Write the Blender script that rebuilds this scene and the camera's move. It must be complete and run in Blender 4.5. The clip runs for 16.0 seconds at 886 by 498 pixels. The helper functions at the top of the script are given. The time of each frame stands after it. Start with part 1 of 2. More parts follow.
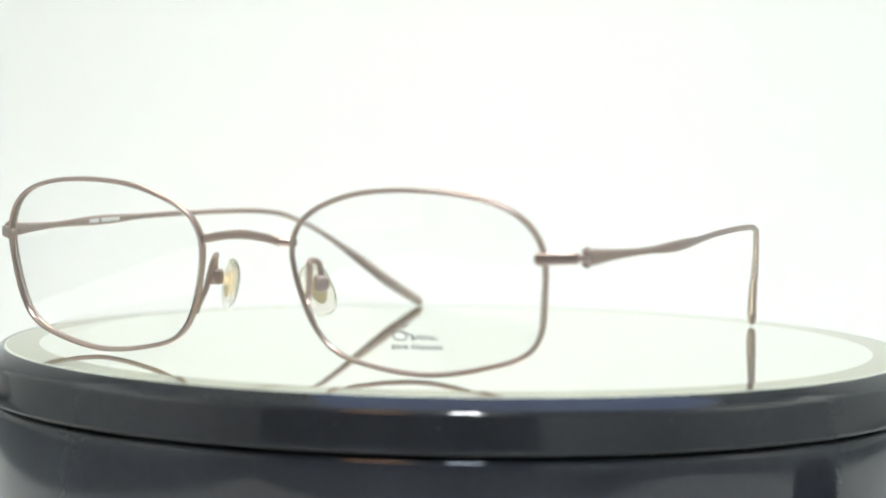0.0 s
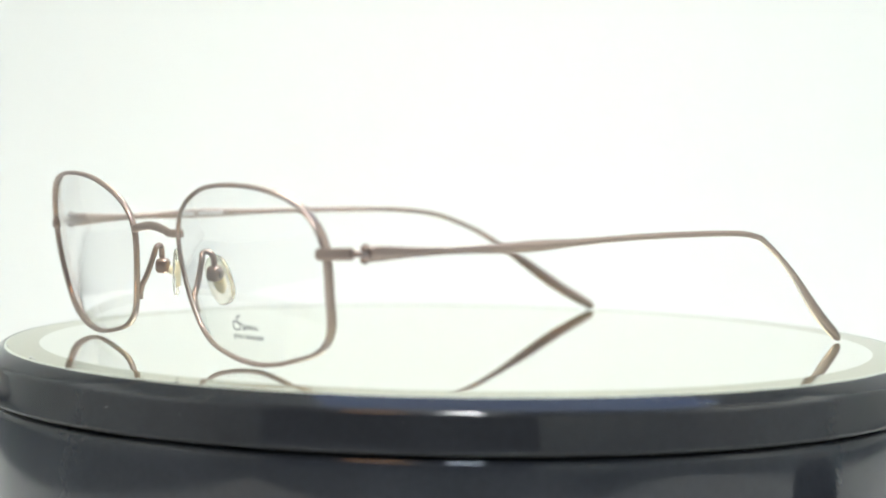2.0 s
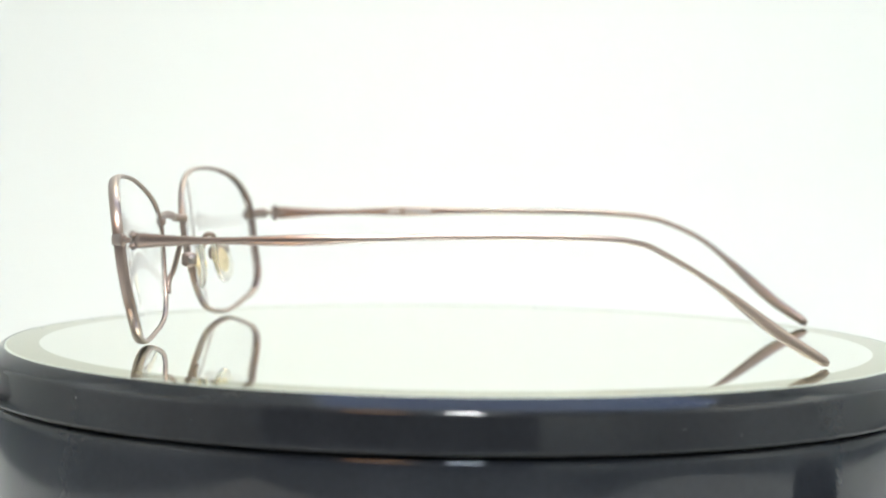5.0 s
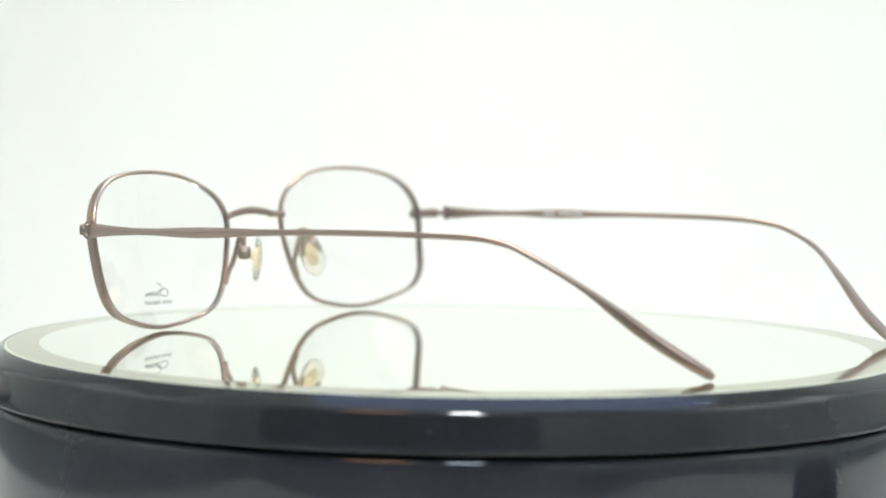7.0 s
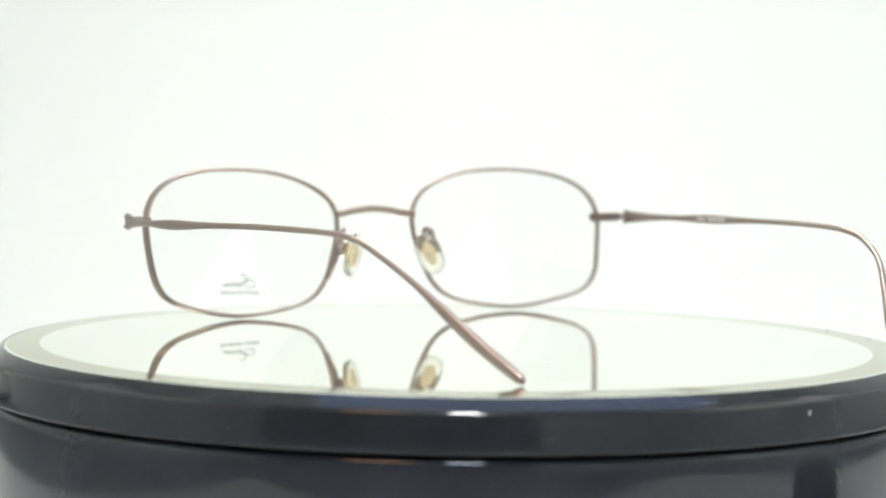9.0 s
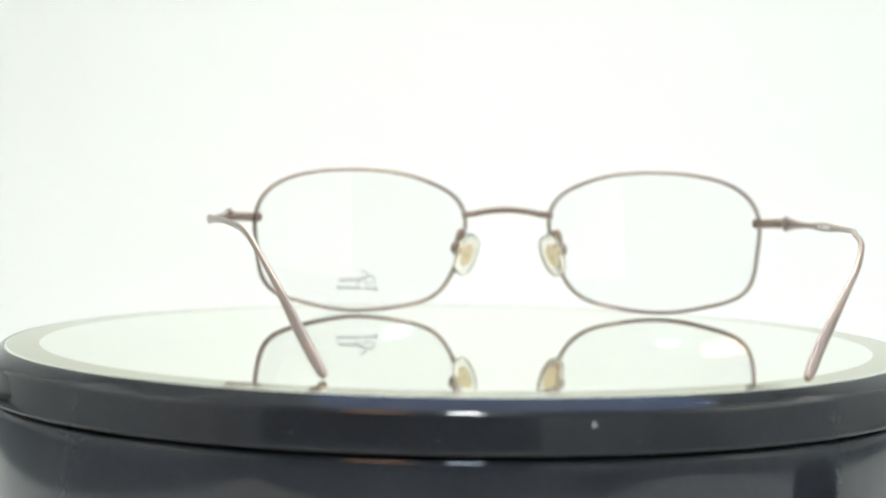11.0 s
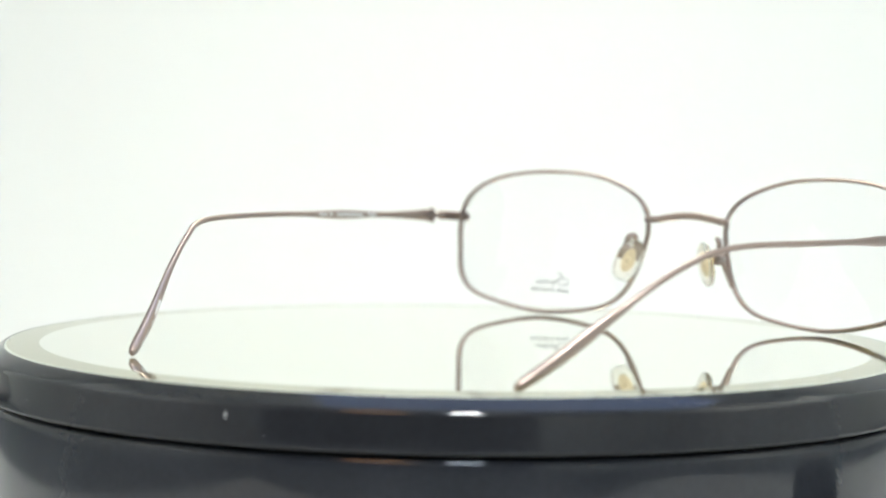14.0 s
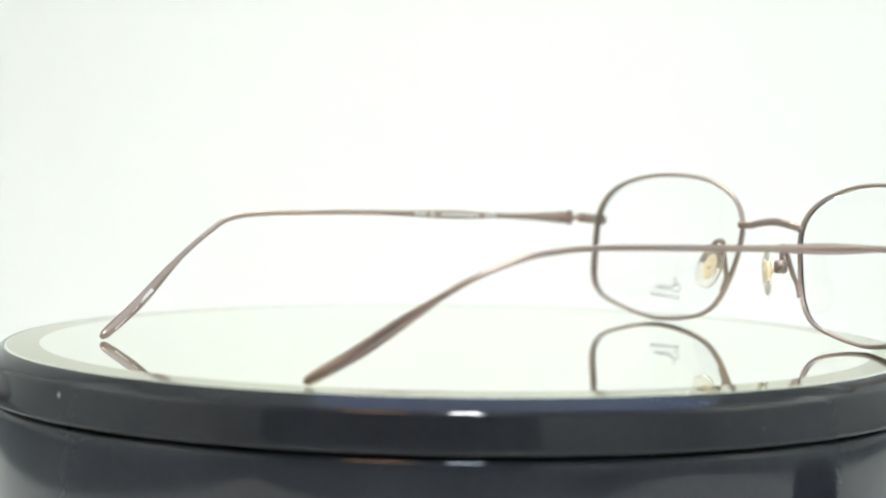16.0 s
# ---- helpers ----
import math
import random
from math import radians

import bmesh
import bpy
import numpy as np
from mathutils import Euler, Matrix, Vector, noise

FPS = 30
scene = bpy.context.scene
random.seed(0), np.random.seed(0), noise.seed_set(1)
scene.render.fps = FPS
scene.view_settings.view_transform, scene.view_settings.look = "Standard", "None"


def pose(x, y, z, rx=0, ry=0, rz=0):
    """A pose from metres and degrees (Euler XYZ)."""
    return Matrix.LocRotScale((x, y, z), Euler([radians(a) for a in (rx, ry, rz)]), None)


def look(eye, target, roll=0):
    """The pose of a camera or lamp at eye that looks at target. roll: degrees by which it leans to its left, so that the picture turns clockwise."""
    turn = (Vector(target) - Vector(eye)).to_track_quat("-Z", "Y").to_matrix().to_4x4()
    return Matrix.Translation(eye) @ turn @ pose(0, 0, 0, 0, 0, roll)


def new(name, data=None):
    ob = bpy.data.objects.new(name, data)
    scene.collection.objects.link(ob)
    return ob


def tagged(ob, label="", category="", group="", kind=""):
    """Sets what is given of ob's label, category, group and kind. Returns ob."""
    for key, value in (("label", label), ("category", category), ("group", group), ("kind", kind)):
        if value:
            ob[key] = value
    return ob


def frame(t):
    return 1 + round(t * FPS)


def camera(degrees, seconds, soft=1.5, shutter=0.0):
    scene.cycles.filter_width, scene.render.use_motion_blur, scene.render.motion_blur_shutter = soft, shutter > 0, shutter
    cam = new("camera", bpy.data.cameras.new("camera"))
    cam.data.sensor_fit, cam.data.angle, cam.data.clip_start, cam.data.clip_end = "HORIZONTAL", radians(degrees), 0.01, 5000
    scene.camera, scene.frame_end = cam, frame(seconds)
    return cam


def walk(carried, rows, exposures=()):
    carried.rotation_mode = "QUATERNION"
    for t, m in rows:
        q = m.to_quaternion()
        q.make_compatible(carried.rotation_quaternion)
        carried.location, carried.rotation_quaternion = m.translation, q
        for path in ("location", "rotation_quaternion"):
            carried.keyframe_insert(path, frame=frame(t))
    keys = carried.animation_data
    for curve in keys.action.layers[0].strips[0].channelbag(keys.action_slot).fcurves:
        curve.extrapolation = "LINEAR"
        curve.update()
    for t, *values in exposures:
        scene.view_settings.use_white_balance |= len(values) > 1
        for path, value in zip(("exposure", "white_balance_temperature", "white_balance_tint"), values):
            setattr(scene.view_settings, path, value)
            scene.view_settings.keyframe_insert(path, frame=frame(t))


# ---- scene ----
# The camera stands still before a slowly turning display table.
cam = camera(21.82, 16.0, soft=1.8)
EYE = (0.0, -0.47765, 0.04767)
YAW, PITCH, ROLL = -0.9094, -3.4030, 0.8375
STAND = Matrix.Translation(EYE) @ pose(0, 0, 0, 0, 0, -YAW) @ pose(0, 0, 0, 90 + PITCH, 0, 0) @ pose(0, 0, 0, 0, 0, ROLL)
walk(cam, [(0.0, STAND), (16.0, STAND)])
cam.data.dof.use_dof = True
cam.data.dof.focus_distance = 0.462
cam.data.dof.aperture_fstop = 15.0

# ---------------------------------------------------------------- light
world = bpy.data.worlds.new("world")
scene.world = world
world.use_nodes = True
world.node_tree.nodes["Background"].inputs[0].default_value = (0.9, 0.95, 1.0, 1)
world.node_tree.nodes["Background"].inputs[1].default_value = 0.05


def area_lamp(name, size_x, size_y, watts, colour, m):
    data = bpy.data.lights.new(name, "AREA")
    data.shape, data.size, data.size_y, data.energy, data.color = "RECTANGLE", size_x, size_y, watts, colour
    ob = new(name, data)
    ob.matrix_world = m
    return ob


area_lamp("tent_top_light", 0.50, 0.25, 0.50, (0.20, 0.40, 1.0), look((0.08, 0.09, 0.548), (0.08, 0.091, 0)))
area_lamp("back_top_light", 0.20, 0.05, 1.36, (0.99, 1.0, 0.85), look((0.0, 0.29, 0.47), (0.0, 0.292, 0.05)))
area_lamp("tent_side_light", 0.55, 0.42, 0.34, (0.98, 1.0, 0.90), look((-0.445, 0.05, 0.26), (0.05, 0.12, 0.12)))
area_lamp("tent_side_light", 0.55, 0.42, 0.80, (0.99, 1.0, 0.87), look((0.445, 0.05, 0.26), (-0.05, 0.12, 0.12)))
area_lamp("front_bar_light", 0.065, 0.022, 0.50, (0.72, 0.86, 1.0), look((0.016, -0.40, 0.42), (0.0, -0.05, 0)))
area_lamp("warm_lamp", 0.13, 0.04, 0.40, (1.0, 0.56, 0.28), look((-0.15, -0.40, 0.42), (0.0, -0.05, 0)))
# unseen fill, added high in the room to brighten what the platter reflects
area_lamp("room_fill_light", 0.20, 0.20, 34.0, (0.97, 1.0, 0.97), look((0.09, -1.25, 1.93), (0.0, 0.0, 0.0)))
scene.view_settings.exposure = -0.08


# ---------------------------------------------------------------- materials
def material(name, colour, rough=0.5, metal=0.0, grain=0.0, grain_scale=400.0, bump=0.0, wear=0.0, wear_scale=60.0,
             transmission=0.0, ior=1.5, stretch=(1, 1, 1), rough_var=0.0):
    """A principled surface whose colour and roughness vary at two scales."""
    mat = bpy.data.materials.new(name)
    mat.use_nodes = True
    nt = mat.node_tree
    b = nt.nodes["Principled BSDF"]
    b.inputs["Base Color"].default_value = (*colour, 1)
    b.inputs["Roughness"].default_value = rough
    b.inputs["Metallic"].default_value = metal
    b.inputs["Transmission Weight"].default_value = transmission
    b.inputs["IOR"].default_value = ior
    co = nt.nodes.new("ShaderNodeTexCoord")
    mp = nt.nodes.new("ShaderNodeMapping")
    mp.inputs["Scale"].default_value = stretch
    nt.links.new(co.outputs["Object"], mp.inputs["Vector"])

    def noise_node(scale, detail):
        n = nt.nodes.new("ShaderNodeTexNoise")
        n.inputs["Scale"].default_value = scale
        n.inputs["Detail"].default_value = detail
        nt.links.new(mp.outputs["Vector"], n.inputs["Vector"])
        return n

    if grain or wear:
        fine, broad = noise_node(grain_scale, 4), noise_node(wear_scale, 3)
        ramp = nt.nodes.new("ShaderNodeMapRange")
        ramp.inputs["To Min"].default_value, ramp.inputs["To Max"].default_value = 1 - grain, 1 + grain
        nt.links.new(fine.outputs["Fac"], ramp.inputs["Value"])
        ramp2 = nt.nodes.new("ShaderNodeMapRange")
        ramp2.inputs["To Min"].default_value, ramp2.inputs["To Max"].default_value = 1 - wear, 1 + wear
        nt.links.new(broad.outputs["Fac"], ramp2.inputs["Value"])
        mul = nt.nodes.new("ShaderNodeMath")
        mul.operation = "MULTIPLY"
        nt.links.new(ramp.outputs[0], mul.inputs[0])
        nt.links.new(ramp2.outputs[0], mul.inputs[1])
        mix = nt.nodes.new("ShaderNodeVectorMath")
        mix.operation = "SCALE"
        mix.inputs[0].default_value = colour
        nt.links.new(mul.outputs[0], mix.inputs["Scale"])
        nt.links.new(mix.outputs[0], b.inputs["Base Color"])
        if rough_var:
            rr = nt.nodes.new("ShaderNodeMapRange")
            rr.inputs["From Min"].default_value, rr.inputs["From Max"].default_value = 0.3, 0.7
            rr.inputs["To Min"].default_value, rr.inputs["To Max"].default_value = max(0, rough - rough_var), rough + rough_var
            nt.links.new(broad.outputs["Fac"], rr.inputs["Value"])
            nt.links.new(rr.outputs[0], b.inputs["Roughness"])
        if bump:
            bp = nt.nodes.new("ShaderNodeBump")
            bp.inputs["Strength"].default_value = bump
            bp.inputs["Distance"].default_value = 0.0002
            nt.links.new(fine.outputs["Fac"], bp.inputs["Height"])
            nt.links.new(bp.outputs[0], b.inputs["Normal"])
    return mat


PAPER = material("white_paper", (0.87, 0.88, 0.86), 0.9, grain=0.012, grain_scale=300, wear=0.012, wear_scale=9, bump=0.05)
FABRIC = material("white_tent_fabric", (0.80, 0.82, 0.80), 0.9, grain=0.03, grain_scale=900, wear=0.03, wear_scale=12, bump=0.2)
ROOM_PAINT = material("grey_room_paint", (0.20, 0.22, 0.27), 0.8, grain=0.1, grain_scale=60, wear=0.15, wear_scale=3)
GREY_TOP = material("blue_grey_laminate", (0.24, 0.265, 0.285), 0.5, grain=0.06, grain_scale=500, wear=0.08, wear_scale=14)
COPPER = material("antique_copper_titanium", (0.42, 0.335, 0.297), 0.34, 1.0, grain=0.07, grain_scale=5000, wear=0.05,
                  wear_scale=120, bump=0.02, rough_var=0.02)
SCREW_STEEL = material("screw_steel", (0.42, 0.37, 0.35), 0.28, 1.0, grain=0.05, grain_scale=3000, wear=0.08, wear_scale=500)
LENS = material("clear_demo_lens", (0.998, 1.0, 1.0), 0.0, transmission=1.0, ior=1.40)
SILICONE = material("clear_silicone", (0.97, 0.95, 0.88), 0.14, transmission=0.93, ior=1.41, grain=0.02, grain_scale=900, wear=0.03,
                    wear_scale=300)
PAD_CORE = material("yellowed_pad_core", (0.93, 0.82, 0.58), 0.4, grain=0.05, grain_scale=900, wear=0.1, wear_scale=300)
INK = material("grey_lens_ink", (0.05, 0.06, 0.065), 0.6, grain=0.1, grain_scale=3000, wear=0.1, wear_scale=700)
WHITE_INK = material("white_print", (0.78, 0.78, 0.78), 0.6, grain=0.05, grain_scale=3000, wear=0.06, wear_scale=700)
MIRROR = material("mirror_glass", (0.885, 0.91, 0.82), 0.0, 1.0, grain=0.004, grain_scale=200, wear=0.006, wear_scale=25)
# the border's dimmer reflection at the front is put into this olive tint
BEVEL = material("mirror_bevel_dimmed", (0.41, 0.415, 0.25), 0.07, 1.0, grain=0.02, grain_scale=300, wear=0.03, wear_scale=40)
GLASS_EDGE = material("ground_glass_edge", (0.72, 0.78, 0.68), 0.35, grain=0.05, grain_scale=700, wear=0.1, wear_scale=80)
PLASTIC = material("black_gloss_plastic", (0.021, 0.023, 0.027), 0.085, grain=0.2, grain_scale=900, wear=0.25, wear_scale=70,
                   rough_var=0.045)
BASE_PLASTIC = material("black_gloss_base_plastic", (0.022, 0.025, 0.031), 0.08, grain=0.2, grain_scale=900, wear=0.25, wear_scale=70,
                        rough_var=0.04)
GROOVE = material("black_gap", (0.006, 0.006, 0.007), 0.6, grain=0.1, grain_scale=500, wear=0.1, wear_scale=50)
DUST = material("pale_dust", (0.7, 0.72, 0.74), 0.8, grain=0.1, grain_scale=4000, wear=0.1, wear_scale=900)


# ---------------------------------------------------------------- mesh helpers
def part(name, bm, mat, parent=None, label="", smooth=True):
    """Link a bmesh as one mesh object, under parent if one is given."""
    me = bpy.data.meshes.new(name)
    bmesh.ops.recalc_face_normals(bm, faces=bm.faces)
    for f in bm.faces:
        f.smooth = smooth
    bm.to_mesh(me)
    bm.free()
    me.materials.append(mat)
    ob = new(name, me)
    ob.parent = parent
    if label:
        tagged(ob, label)
    return ob


def sharpen(ob, degrees):
    ob.data.set_sharp_from_angle(angle=radians(degrees))
    return ob


def lathe(profile, steps=256, centre=(0.0, 0.0)):
    """Turn a profile of (radius, height) round the z axis."""
    bm = bmesh.new()
    rings = []
    for r, z in profile:
        if r < 1e-6:
            rings.append([bm.verts.new((centre[0], centre[1], z))])
        else:
            rings.append([bm.verts.new((centre[0] + r * math.cos(a), centre[1] + r * math.sin(a), z))
                          for a in (2 * math.pi * k / steps for k in range(steps))])
    for p, q in zip(rings, rings[1:]):
        for k in range(steps):
            j = (k + 1) % steps
            if len(p) == 1 and len(q) == 1:
                continue
            if len(p) == 1:
                bm.faces.new((p[0], q[k], q[j]))
            elif len(q) == 1:
                bm.faces.new((p[k], q[0], p[j]))
            else:
                bm.faces.new((p[k], q[k], q[j], p[j]))
    return bm


def spline(nodes, steps=10):
    """A smooth line (Catmull-Rom) through the nodes; each node may carry further values after x, y, z."""
    n = [np.array(p, float) for p in nodes]
    n = [2 * n[0] - n[1]] + n + [2 * n[-1] - n[-2]]
    out = []
    for a, b, c, d in zip(n, n[1:], n[2:], n[3:]):
        for s in np.arange(steps) / steps:
            out.append(0.5 * (2 * b + (c - a) * s + (2 * a - 5 * b + 4 * c - d) * s ** 2 + (3 * b - a - 3 * c + d) * s ** 3))
    return out + [n[-2]]


def sweep(points, sides=14, closed=False, radius=None, up=(0, 0, 1), square=1.0):
    """A bar along points of (x, y, z, half_width, half_height); half_height lies along up. square below 1 flattens the section's sides."""
    bm = bmesh.new()
    pts = [np.array(p, float) for p in points]
    rings = []
    n = len(pts)
    for k, p in enumerate(pts):
        a = pts[(k - 1) % n] if closed or k else p
        b = pts[(k + 1) % n] if closed or k < n - 1 else p
        t = Vector(b[:3] - a[:3]).normalized()
        u = Vector(up(k) if callable(up) else up)
        side = t.cross(u).normalized()
        v = side.cross(t).normalized()
        w, h = (p[3], p[4]) if len(p) > 4 else (radius, radius)
        ring = []
        for j in range(sides):
            an = 2 * math.pi * (j + 0.5) / sides
            ca, sa = math.cos(an), math.sin(an)
            ca, sa = math.copysign(abs(ca) ** square, ca), math.copysign(abs(sa) ** square, sa)
            ring.append(bm.verts.new(Vector(p[:3]) + side * (w * ca) + v * (h * sa)))
        rings.append(ring)
    for k in range(n if closed else n - 1):
        p, q = rings[k], rings[(k + 1) % n]
        for j in range(sides):
            bm.faces.new((p[j], p[(j + 1) % sides], q[(j + 1) % sides], q[j]))
    if not closed:
        for ring, s in ((rings[0], 0), (rings[-1], n - 1)):
            t = Vector(pts[1][:3] - pts[0][:3]) if s == 0 else Vector(pts[-2][:3] - pts[-1][:3])
            tip = bm.verts.new(Vector(pts[s][:3]) - t.normalized() * (pts[s][3] if len(pts[s]) > 4 else radius) * 0.5)
            for j in range(sides):
                bm.faces.new((ring[j], ring[(j + 1) % sides], tip))
    return bm


def rounded_box(sx, sy, sz, r, m=Matrix()):
    bm = bmesh.new()
    bmesh.ops.create_cube(bm, size=1, matrix=Matrix.Diagonal((sx, sy, sz, 1)))
    bmesh.ops.bevel(bm, geom=bm.edges[:], offset=r, segments=3, affect="EDGES", profile=0.5)
    bmesh.ops.transform(bm, matrix=m, verts=bm.verts)
    return bm


def ball(r, m=Matrix(), squash=(1, 1, 1)):
    bm = bmesh.new()
    bmesh.ops.create_uvsphere(bm, u_segments=20, v_segments=12, radius=r)
    bmesh.ops.transform(bm, matrix=m @ Matrix.Diagonal((*squash, 1)), verts=bm.verts)
    return bm


def disc_pin(r, length, m=Matrix(), bevel=0.00012):
    bm = bmesh.new()
    bmesh.ops.create_cone(bm, cap_ends=True, segments=24, radius1=r, radius2=r, depth=length)
    bmesh.ops.bevel(bm, geom=[e for e in bm.edges if len(e.link_faces) == 2 and e.calc_face_angle(0) > 1], offset=bevel, segments=2,
                    affect="EDGES")
    bmesh.ops.transform(bm, matrix=m, verts=bm.verts)
    return bm


# ---------------------------------------------------------------- the light tent
FLOOR = -0.046
PAPER_TOP = FLOOR + 0.0006


def sheet(bm, rows, thick):
    """A bent sheet with thickness: rows of (x, y, z) lines joined into one surface."""
    v = [[bm.verts.new(p) for p in row] for row in rows]
    for a, b in zip(v, v[1:]):
        for k in range(len(a) - 1):
            bm.faces.new((a[k], a[k + 1], b[k + 1], b[k]))
    bmesh.ops.recalc_face_normals(bm, faces=bm.faces)
    bmesh.ops.solidify(bm, geom=bm.faces[:], thickness=thick)
    return bm


def backdrop_sweep():
    prof = [(0.34, FLOOR), (0.30, FLOOR), (0.24, FLOOR + 0.004)]  # hem folded under
    prof += [(0.16 + 0.22 * math.sin(a), FLOOR + 0.22 * (1 - math.cos(a))) for a in (radians(d) for d in range(18, 91, 6))]
    prof += [(0.38, 0.3), (0.38, 0.4), (0.38, 0.55)]
    rows = [[(x, y, z) for x in (-0.45, -0.22, 0.0, 0.22, 0.45)] for y, z in prof]
    ob = part("backdrop", sheet(bmesh.new(), rows, 0.0004), PAPER)
    tagged(ob, "seamless white paper sweep behind the turntable, brightly lit", "backdrop", kind="structure")


backdrop_sweep()


def slab(name, lo, hi, mat, label, category, kind="structure"):
    bm = bmesh.new()
    s = [hi[k] - lo[k] for k in range(3)]
    bmesh.ops.create_cube(bm, size=1, matrix=Matrix.Translation([(hi[k] + lo[k]) / 2 for k in range(3)]) @ Matrix.Diagonal((*s, 1)))
    return tagged(part(name, bm, mat, smooth=False), label, category, kind=kind)


slab("wall_tent_west", (-0.462, -0.455, FLOOR), (-0.452, 0.40, 0.56), FABRIC, "white fabric side of the light tent", "wall")
slab("wall_tent_east", (0.452, -0.455, FLOOR), (0.462, 0.40, 0.56), FABRIC, "white fabric side of the light tent", "wall")
slab("wall_tent_south_east", (0.14, -0.466, FLOOR), (0.462, -0.456, 0.30), FABRIC, "white fabric front flap of the light tent", "wall")
slab("wall_tent_south_west", (-0.462, -0.466, FLOOR), (-0.40, -0.456, 0.30), FABRIC, "white fabric front flap of the light tent", "wall")
slab("ceiling_tent", (-0.47, -0.34, 0.56), (0.47, 0.40, 0.57), FABRIC, "white fabric top of the light tent", "ceiling")
slab("tabletop", (-0.7, -0.64, FLOOR - 0.003), (0.7, 0.42, FLOOR - 0.0005), GREY_TOP, "blue-grey laminate tabletop under the light tent", "tabletop")
slab("floor_tent", (-0.225, -0.27, FLOOR - 0.0004), (0.30, 0.235, FLOOR + 0.0006), PAPER, "white paper floor of the light tent under the turntable", "floor")
slab("floor", (-2, -2.2, FLOOR - 0.02), (2, 1.2, FLOOR - 0.004), ROOM_PAINT, "grey floor under the table", "floor")
slab("wall_north", (-2, 1.2, -0.1), (2, 1.3, 2.0), ROOM_PAINT, "plain grey wall of the room", "wall")
slab("wall_south", (-2, -2.3, -0.1), (2, -2.2, 2.0), ROOM_PAINT, "plain grey wall of the room", "wall")
slab("wall_west", (-2.1, -2.2, -0.1), (-2, 1.2, 2.0), ROOM_PAINT, "plain grey wall of the room", "wall")
slab("wall_east", (2, -2.2, -0.1), (2.1, 1.2, 2.0), ROOM_PAINT, "plain grey wall of the room", "wall")
slab("ceiling", (-2, -2.2, 2.0), (2, 1.2, 2.1), ROOM_PAINT, "plain grey ceiling of the room", "ceiling")

# ---------------------------------------------------------------- the turntable
TABLE = (-0.00465, 0.0)


def arc(cx, cz, r, a0, a1, n=5):
    """Points on a quarter round of a profile."""
    return [(cx + r * math.cos(radians(a0 + (a1 - a0) * k / n)), cz + r * math.sin(radians(a0 + (a1 - a0) * k / n))) for k in range(n + 1)]


def turntable():
    thing = new("turntable")
    thing.location = (*TABLE, 0)
    tagged(thing, "glossy black round display turntable with mirror top", "turntable")
    platter = part("platter", lathe([(0.0, -0.0022), (0.0926, -0.0022), (0.0927, -0.0003)] + arc(0.0930, -0.0004, 0.0002, 150, 50, 4)
                                    + arc(0.0947, -0.0034, 0.0017, 50, 7, 12) + arc(0.0968, -0.0091, 0.0004, 7, -90, 5)
                                    + [(0.092, -0.0095), (0.0, -0.0095)], 360), PLASTIC, thing, "glossy black chamfered platter ring")
    sharpen(platter, 40)
    part("mirror", lathe([(0.0, 0.0), (0.0856, 0.0)], 360), MIRROR, platter, "round mirror plate")
    part("mirror_bevel", lathe([(0.0856, 0.0), (0.0922, -0.00016)], 360), BEVEL, platter, "bevelled glass border, its dim olive reflection put into the tint")
    part("glass_edge", lathe([(0.0922, -0.00016), (0.0925, -0.00018), (0.09265, -0.0008)], 360), GLASS_EDGE, platter, "pale ground glass edge")
    base = part("base", lathe([(0.0, -0.0101), (0.0925, -0.0101)] + arc(0.0948, -0.0117, 0.0016, 90, 3, 12)
                              + [(0.09645, -0.0140), (0.0966, -0.0200), (0.0966, -0.0400)] + arc(0.0956, PAPER_TOP + 0.0010, 0.0010, 0, -90, 4)
                              + [(0.0940, PAPER_TOP), (0.0, PAPER_TOP)], 360),
                BASE_PLASTIC, thing, "glossy black upright drum of the base")
    sharpen(base, 50)
    # added black ring: the shade in the gap, put into colour
    part("gap_shade_ring", lathe([(0.0915, -0.0096), (0.0915, -0.0100)]), GROOVE, thing)

    def speck(degrees, z, half_w, half_h):
        m = Matrix.Rotation(radians(degrees), 4, "Z") @ Matrix.Translation((0.0964 + 0.135 * (-0.0032 - z), 0, z)) @ Matrix.Diagonal((0.25 * half_w, half_w, half_h, 1))
        part("dust_speck", ball(1.0, m), DUST, platter)

    speck(101.2, -0.0046, 0.00016, 0.0008)
    rnd = random.Random(4)
    for k in range(30):
        size = rnd.uniform(0.00002, 0.00006)
        speck(rnd.uniform(0, 360), rnd.uniform(-0.0082, -0.0040), size, size)
    # small chips and crumbs on the glass border
    for degrees, r, size in ((163.2, 0.0919, 0.00022), (173.6, 0.0921, 0.00020), (175.0, 0.0917, 0.00028), (265.7, 0.0915, 0.00026), (267.6, 0.0918, 0.00018),
                             (251.0, 0.0920, 0.00020), (310.0, 0.0919, 0.00016), (40.0, 0.0920, 0.00018), (95.0, 0.0919, 0.00016)):
        m = Matrix.Rotation(radians(degrees), 4, "Z") @ Matrix.Translation((r, 0, 0)) @ Matrix.Diagonal((size, 1.5 * size, 0.7 * size, 1))
        part("glass_chip", ball(1.0, m), DUST, platter, "pale chip on the glass border")
    return thing, platter


TURNTABLE, PLATTER = turntable()

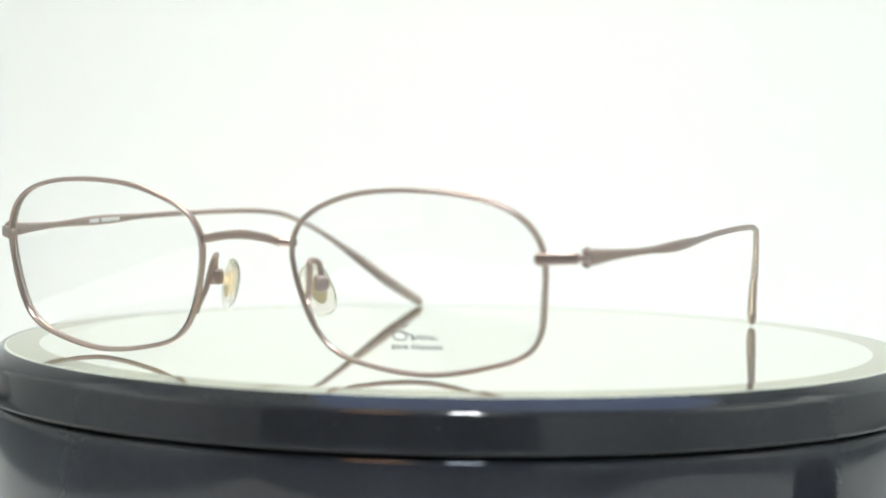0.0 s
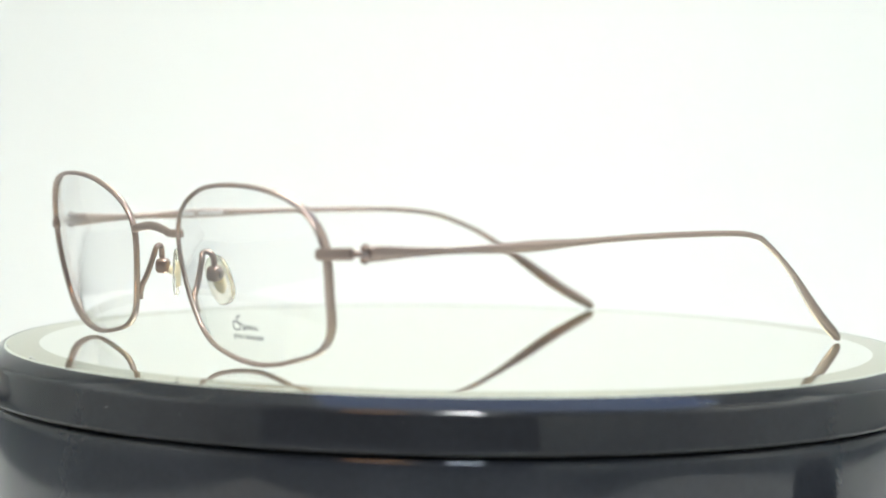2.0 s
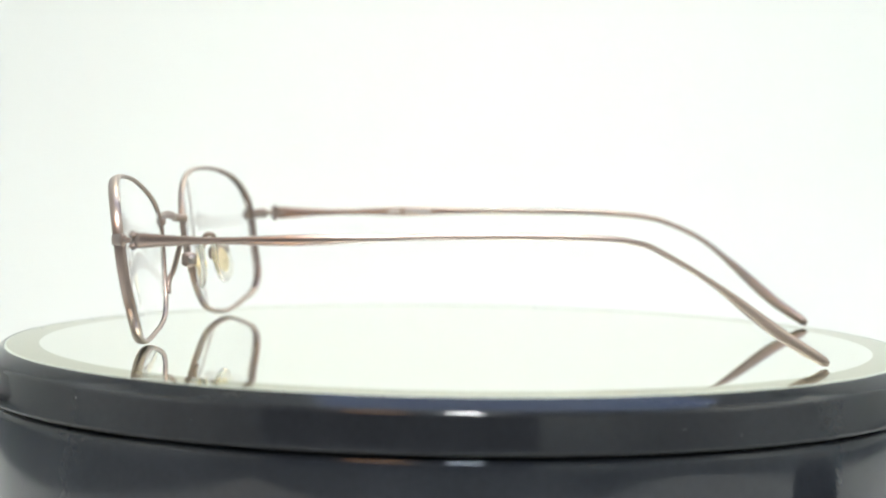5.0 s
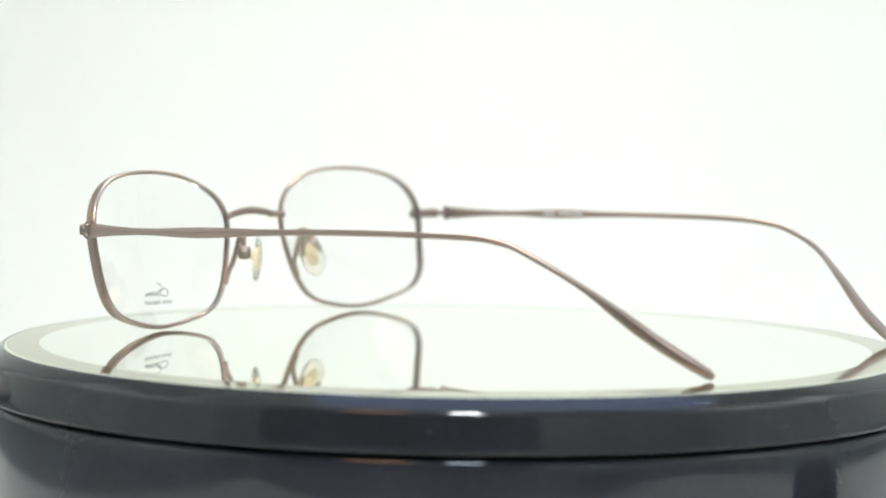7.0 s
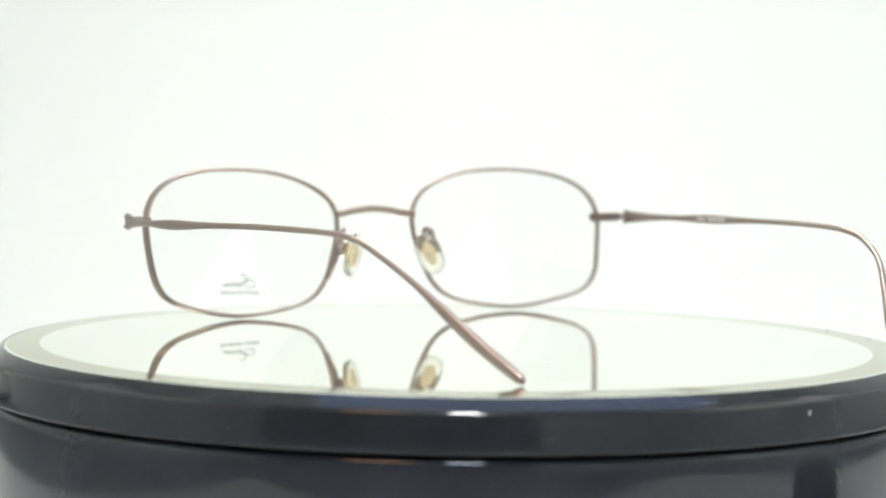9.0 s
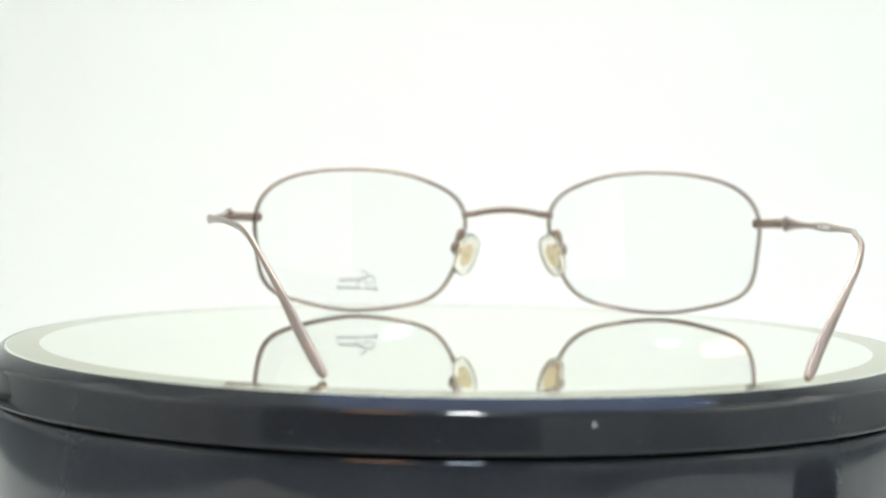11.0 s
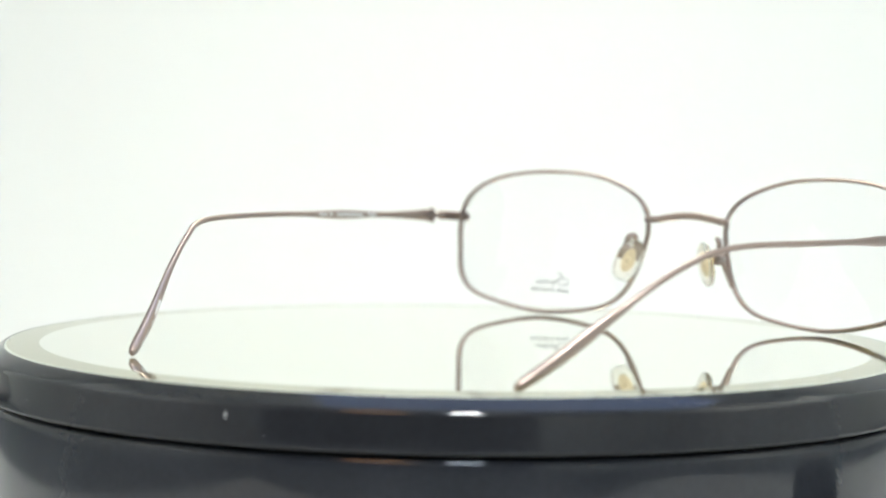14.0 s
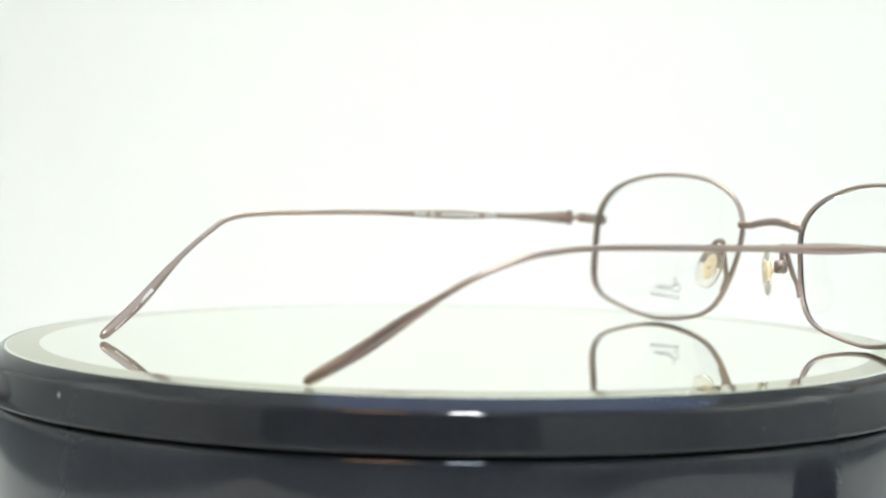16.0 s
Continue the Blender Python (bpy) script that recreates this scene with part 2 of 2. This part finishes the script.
# ---------------------------------------------------------------- an unseen black block, added so the base mirrors a dark patch
def reflected_block():
    thing = new("reflected_block")
    tagged(thing, "unseen black block added for the dark patch mirrored in the base", "power adapter")
    thing.matrix_world = pose(0.235, -0.062, PAPER_TOP, 0, 0, 4)
    part("case", rounded_box(0.100, 0.042, 0.015, 0.003, Matrix.Translation((0, 0, 0.0075))), GROOVE, thing)
    part("block_stub", disc_pin(0.0040, 0.016, pose(0.057, 0, 0.0075, 0, 90, 0), 0.001), GROOVE, thing)


reflected_block()

# ---------------------------------------------------------------- the spectacles
# their own space: x to the wearer's left, y back towards the ear tips, z up from the mirror
SHAPE = (20.963, -0.546, -0.644, 4.365, -0.246, -0.255, 0.117, -0.089, -0.181, -0.141, 0.266, -0.411, -0.097, -0.054, 0.291,
         -0.124, -0.01, 0.02, 0.12, -0.001, 0.019, 0.034, 0.001, 0.006, 0.013, 0.011, -0.021, -0.01, -0.002)
EYES = {1: (0.0364, -0.0052, 0.0177, 0.1124, 0.1632, 0.0276), -1: (0.0363, -0.0058, 0.0178, 0.0992, 0.1712, 0.0131)}
CURVE = 6.138


def eye_radius(a):
    r = SHAPE[0]
    for n in range(1, 15):
        r += SHAPE[2 * n - 1] * math.cos(n * a) + SHAPE[2 * n] * math.sin(n * a)
    return r * 1e-3


def eye_point(side, u, v, lift=0.0):
    """A point of the lens surface, u outwards and v up from the lens's middle, lift metres behind it."""
    cx, cy, cz, yaw, tilt, roll = EYES[side]
    w = CURVE * (u * u + v * v) + lift
    u, v = u * math.cos(roll) - v * math.sin(roll), u * math.sin(roll) + v * math.cos(roll)
    w, v = w * math.cos(tilt) - v * math.sin(tilt), v * math.cos(tilt) + w * math.sin(tilt)
    x, y = u * math.cos(yaw) - w * math.sin(yaw), u * math.sin(yaw) + w * math.cos(yaw)
    return Vector((side * (cx + x), cy + y, cz + v))


def rim_point(side, degrees, grow=0.0, lift=0.0):
    a = radians(degrees)
    r = eye_radius(a) + grow
    return eye_point(side, r * math.cos(a), r * math.sin(a), lift)


TEMPLES = {1: [(65.83, 4.22, 22.8), (68.4, 34.4, 23.6), (63.7, 65.2, 24.7), (59.6, 89.5, 24.8), (57.7, 98.5, 24.0), (55.9, 103.5, 22.0),
               (51.9, 113.0, 16.2), (46.4, 125.0, 7.0), (42.2, 134.8, 0.75)],
           -1: [(-65.4, 3.9, 22.65), (-67.5, 32.4, 23.4), (-67.7, 61.4, 24.05), (-63.8, 83.4, 24.25), (-62.4, 93.9, 23.6), (-61.2, 100.2, 22.2),
                (-58.6, 108.0, 18.8), (-54.3, 115.4, 13.4), (-48.7, 124.3, 6.1), (-44.6, 132.6, 0.75)]}


def spectacles():
    thing = new("spectacles")
    tagged(thing, "open copper-brown wire spectacles with clear lenses, standing on a mirror", "spectacles")
    for s in (1, -1):
        # rims
        ring = []
        for k in range(180):
            p = rim_point(s, 2 * k)
            ring.append((*p, 0.00090 + 0.00024 * math.cos(radians(2 * k + 10)), 0.00046))
        part("rim", sweep(ring, 12, closed=True, up=lambda k, s=s: (rim_point(s, 2 * k) - eye_point(s, 0, 0)).normalized()), COPPER, thing)
        # lens, 1.3 mm thick
        bm = bmesh.new()
        layers = []
        for lift in (-0.00025, 0.00025):
            rings = [[bm.verts.new(eye_point(s, 0, 0, lift))]]
            for q in (0.25, 0.5, 0.75, 0.975):
                rings.append([bm.verts.new(eye_point(s, q * eye_radius(a) * math.cos(a), q * eye_radius(a) * math.sin(a), lift))
                              for a in (radians(4 * k) for k in range(90))])
            for k in range(90):
                j = (k + 1) % 90
                bm.faces.new((rings[0][0], rings[1][k], rings[1][j]))
                for p, q in zip(rings[1:], rings[2:]):
                    bm.faces.new((p[k], q[k], q[j], p[j]))
            layers.append(rings[-1])
        for k in range(90):
            j = (k + 1) % 90
            bm.faces.new((layers[0][k], layers[1][k], layers[1][j], layers[0][j]))
        lens = part("lens", bm, LENS, thing, "clear demo lens" if s < 0 else "clear demo lens with small grey printing")
        sharpen(lens, 50)
        lens.visible_shadow = False
        if s == 1:
            lens_print(lens)
        end_piece(thing, s)
        temple(thing, s)
        nose_pad(thing, s)
    bridge(thing)
    return thing


def on_lens(x, z):
    """A point just before the front of the wearer's left lens; x, z in millimetres in the spectacles' space."""
    u, v = x * 1e-3 - EYES[1][0], z * 1e-3 - EYES[1][2]
    return eye_point(1, u, v, -0.0003)


def lens_print(lens):
    # a flowing mark, drawn as a plain stroke
    stroke = [(34.6, 9.7), (33.4, 9.5), (33.2, 8.6), (34.0, 7.7), (33.2, 6.9), (31.6, 7.0), (31.2, 7.9), (32.0, 8.5), (33.4, 8.3), (34.8, 7.9),
              (35.4, 7.2), (34.8, 7.0), (35.0, 7.8), (35.8, 7.1), (36.3, 7.9), (36.8, 7.1), (37.2, 7.9), (37.6, 7.1), (38.1, 7.8), (38.6, 7.1),
              (39.2, 7.8), (38.8, 7.2), (39.9, 7.2)]
    pts = [on_lens(x, z) for x, z in stroke]
    part("printed_mark", sweep([(*p[:3], 0.00011, 0.00004) for p in spline([tuple(p) for p in pts], 6)], 6, up=(0, -1, 0)), INK, lens,
         "flowing grey printed mark")
    data = bpy.data.curves.new("lettering", "FONT")
    data.offset = 0.00003
    data.body, data.size, data.align_x, data.space_character = "pure titanium", 0.0015, "CENTER", 1.2
    text = new("lettering", data)
    flat = bpy.data.meshes.new_from_object(text.evaluated_get(bpy.context.evaluated_depsgraph_get()))
    bpy.data.objects.remove(text)
    for v in flat.vertices:
        v.co = on_lens(35.6 + v.co.x * 1e3, 5.2 + v.co.y * 1e3)
    flat.materials.append(INK)
    ob = new("lettering", flat)
    ob.parent = lens
    tagged(ob, "small grey printed words")


def end_piece(thing, s):
    """The lug that joins the rim to the temple, with its hinge."""
    hinge = Vector(TEMPLES[s][0]) * 1e-3
    start = rim_point(s, 12, 0.0)
    start.z = hinge.z - 0.0003
    far = hinge + Vector((-s * 0.0008, -0.0011, 0))
    d = far - start
    back = Vector((0, -0.00045, 0))
    line = [(*(start - d * 0.20 + back), 0.00045, 0.0007), (*(start - d * 0.16 + back), 0.0006, 0.0010), (*(start - d * 0.06 + back), 0.00068, 0.00112),
            (*(start + d * 0.3 + back * 1.2), 0.0007, 0.0011), (*(start + d * 0.84 + back), 0.0007, 0.00112), (*(start + d * 0.95 + back * 0.7), 0.00066, 0.00106),
            (*(start + d * 0.97 + back * 0.6), 0.0005, 0.0008)]
    lug = part("end_piece", sweep(spline(line, 4), 20, square=0.5), COPPER, thing)
    part("hinge_leaf", sweep([(*(start + d * 0.7), 0.0006, 0.00062), (*far, 0.0006, 0.00060), (*(hinge + Vector((0, 0.0030, 0))), 0.0005, 0.00045)], 10,
                             square=0.6), COPPER, lug)
    pin = hinge + Vector((-s * 0.0003, 0.0005, 0))
    for dz in (0.00105, -0.00105):
        part("hinge_knuckle", disc_pin(0.00095, 0.0011, Matrix.Translation(pin + Vector((0, 0, dz))), 0.0003), COPPER, lug)
    part("hinge_screw", disc_pin(0.0006, 0.0036, Matrix.Translation(pin), 0.0002), SCREW_STEEL, lug)


def temple(thing, s):
    n = [Vector(p) * 1e-3 for p in TEMPLES[s]]
    n[0] = n[0] + Vector((0, 0.0010, 0))
    # half height of the arm at millimetres from the hinge
    at = (0, 2, 8, 15, 20, 26, 31, 36, 44, 50, 100, 107, 112, 116, 120, 124, 128, 132, 136, 139, 140)
    tall = (1.45, 1.4, 0.95, 0.66, 0.70, 0.95, 1.08, 1.0, 0.7, 0.62, 0.58, 0.57, 0.64, 0.86, 1.10, 1.22, 1.27, 1.20, 1.14, 1.0, 0.62)
    wide = (0.5, 0.55, 0.6, 0.6, 0.6, 0.6, 0.65, 0.65, 0.6, 0.6, 0.60, 0.62, 0.68, 0.74, 0.80, 0.88, 0.98, 1.05, 1.05, 0.9, 0.55)
    smooth = spline([tuple(p) for p in n], 24)
    run = np.concatenate([[0], np.cumsum([np.linalg.norm(q - p) for p, q in zip(smooth, smooth[1:])])])
    stretch = 140.0 / run[-1]
    fixed = [(*p, np.interp(d * stretch, at, wide) * 1e-3, np.interp(d * stretch, at, tall) * 1e-3) for p, d in zip(smooth, run)]
    arm = part("temple", sweep(fixed, 14), COPPER, thing)
    # white printing on the inside of the arm, too small to read
    spans = ((0.0245, 0.0275), (0.0290, 0.0395), (0.0415, 0.0430), (0.0440, 0.0475)) if s == 1 else ((0.0320, 0.0350), (0.0362, 0.0425))
    for y0, y1 in spans:
        run = fixed
        pts = []
        for y in np.linspace(y0, y1, 5):
            x = np.interp(y, [p[1] for p in run[:60]], [p[0] for p in run[:60]])
            w = np.interp(y, [p[1] for p in run[:60]], [p[3] for p in run[:60]])
            z = np.interp(y, [p[1] for p in run[:60]], [p[2] for p in run[:60]])
            pts.append((x - s * (w + 0.00002), y, z, 0.00006, 0.0004))
        part("printed_bar", sweep(pts, 8, square=0.4), WHITE_INK, arm, "tiny white printing inside the arm")
    if s == 1:
        # a line of tiny white printing inside the ear tip
        for f0, f1 in ((0.10, 0.38), (0.46, 0.58), (0.66, 0.95)):
            pts = []
            for f in np.linspace(f0, f1, 4):
                p = n[-3].lerp(n[-1], 0.34 + 0.56 * f) + Vector((-0.00092, -0.0002, -0.0003))
                pts.append((*p, 0.00012, 0.0004))
            part("printed_bar", sweep(pts, 8, square=0.4, up=(0.1, 0.8, 0.6)), WHITE_INK, arm, "tiny white printing inside the ear tip")
    return arm


def nose_pad(thing, s):
    """A looped wire arm with a pad box, a screw and a clear silicone pad."""
    mm = lambda x, y, z: Vector((s * x, y, z)) * 1e-3
    foot = rim_point(s, 199, 0.0, 0.0007)
    up = rim_point(s, 191, 0.0002, 0.0012)
    g = 0.00058
    nodes = [foot, foot.lerp(up, 0.6) + mm(0, 0.15, 0), up + mm(0.1, 0.9, 0.6), mm(11.2, -0.2, 18.2), mm(10.8, 0.1, 19.6), mm(11.0, 0.9, 20.1),
             mm(11.8, 1.7, 19.6), mm(12.1, 2.0, 18.2), mm(12.2, 2.1, 16.8)]
    arm = part("pad_arm", sweep([(*p[:3], g, g) for p in spline([tuple(n) for n in nodes], 8)], 10, up=(s * 0.8, 0.6, 0)), COPPER, thing)
    part("solder_foot", sweep([(*rim_point(s, d, 0.0, 0.0008), 0.00055, 0.00045) for d in (202, 200, 198, 196)], 10), COPPER, arm)
    normal = Vector((-s * 0.47, 0.88, 0)).normalized()
    along = Vector((-s * 0.44, 0.0, 0.9))
    along = (along - normal * along.dot(normal)).normalized()
    across = along.cross(normal)
    turn = Matrix((normal, across, along)).transposed().to_4x4()
    box = mm(12.0, 2.2, 15.9)
    axis = Vector((s * 0.77, 0.64, 0)).to_track_quat("Z", "Y").to_matrix().to_4x4()
    part("pad_box", rounded_box(0.0029, 0.0031, 0.0027, 0.0009, Matrix.Translation(box) @ axis), COPPER, arm)
    part("pad_screw", disc_pin(0.00095, 0.0005, Matrix.Translation(box) @ axis @ Matrix.Translation((0, 0, 0.0014)), 0.00012), SCREW_STEEL, arm)
    middle = mm(10.0, 4.4, 14.5)
    bm = ball(1.0, Matrix(), (0.0009, 0.0029, 0.0051))
    for v in bm.verts:
        # squarer outline, dished towards the nose
        q = v.co.copy()
        v.co.y = math.copysign(abs(q.y / 0.0029) ** 0.75 * 0.0029, q.y)
        v.co.z = math.copysign(abs(q.z / 0.0050) ** 0.85 * 0.0050, q.z)
        v.co.x -= 14.0 * (q.y ** 2 + 0.6 * q.z ** 2)
    bmesh.ops.transform(bm, matrix=Matrix.Translation(middle) @ turn, verts=bm.verts)
    pad = part("nose_pad", bm, SILICONE, thing, "clear yellowed silicone nose pad")
    pad.visible_shadow = False
    part("pad_core", ball(1.0, Matrix.Translation(middle - normal * 0.00035) @ turn, (0.00022, 0.00145, 0.0028)), PAD_CORE, pad, "yellowed pad core")
    part("pad_stem", sweep([(*middle, 0.0006, 0.0008), (*middle.lerp(box, 0.5), 0.0006, 0.0008), (*box, 0.0006, 0.0008)], 10), PAD_CORE, pad)


def bridge(thing):
    l, r = rim_point(1, 166.5, 0.0), rim_point(-1, 166.5, 0.0)
    w, h = 0.0006, 0.00082
    nodes = [(l.x + 0.0003, l.y + 0.0009, 0.02365, w, h), (l.x - 0.0012, l.y - 0.0002, 0.02360, w, h), (l.x - 0.0026, l.y - 0.0010, 0.0237, w, h),
             (l.x - 0.0050, -0.0058, 0.0242, w, h), (0.0, -0.0059, 0.0247, w, h * 1.05), (r.x + 0.0050, -0.0058, 0.0242, w, h),
             (r.x + 0.0026, r.y - 0.0010, 0.0237, w, h), (r.x + 0.0012, r.y - 0.0002, 0.02360, w, h), (r.x - 0.0003, r.y + 0.0009, 0.02365, w, h)]
    part("bridge", sweep(spline(nodes, 8), 14, square=0.8), COPPER, thing)


SPECTACLES = spectacles()
# where they stand on the table before it turns
STANCE = Matrix.Translation((0.05637, 0.03161, 0.0)) @ pose(0, 0, 0, 0, 0, 128.794)

# seconds and the table's turn in degrees
TURN = [(0.0, 330.55), (0.5, 323.62), (1.0, 316.59), (1.5, 309.72), (2.0, 302.82), (2.5, 296.01), (3.0, 289.5), (3.5, 282.77), (4.0, 276.27),
        (4.7, 267.16), (5.3, 259.35), (5.9, 251.55), (6.5, 243.74), (7.0, 236.99), (7.5, 230.34), (8.0, 223.47), (8.5, 216.68), (9.0, 209.92),
        (9.6, 201.99), (10.2, 194.06), (10.8, 186.13), (11.5, 176.88), (12.0, 170.53), (12.5, 164.18), (13.0, 157.87), (13.5, 151.61),
        (14.0, 145.47), (14.5, 139.63), (15.0, 133.71), (15.5, 127.9), (16.0, 121.5)]


def motions():
    walk(PLATTER, [(t, pose(0, 0, 0, 0, 0, a)) for t, a in TURN])
    walk(SPECTACLES, [(t, pose(0, 0, 0, 0, 0, a - 128.794) @ STANCE) for t, a in TURN])


motions()
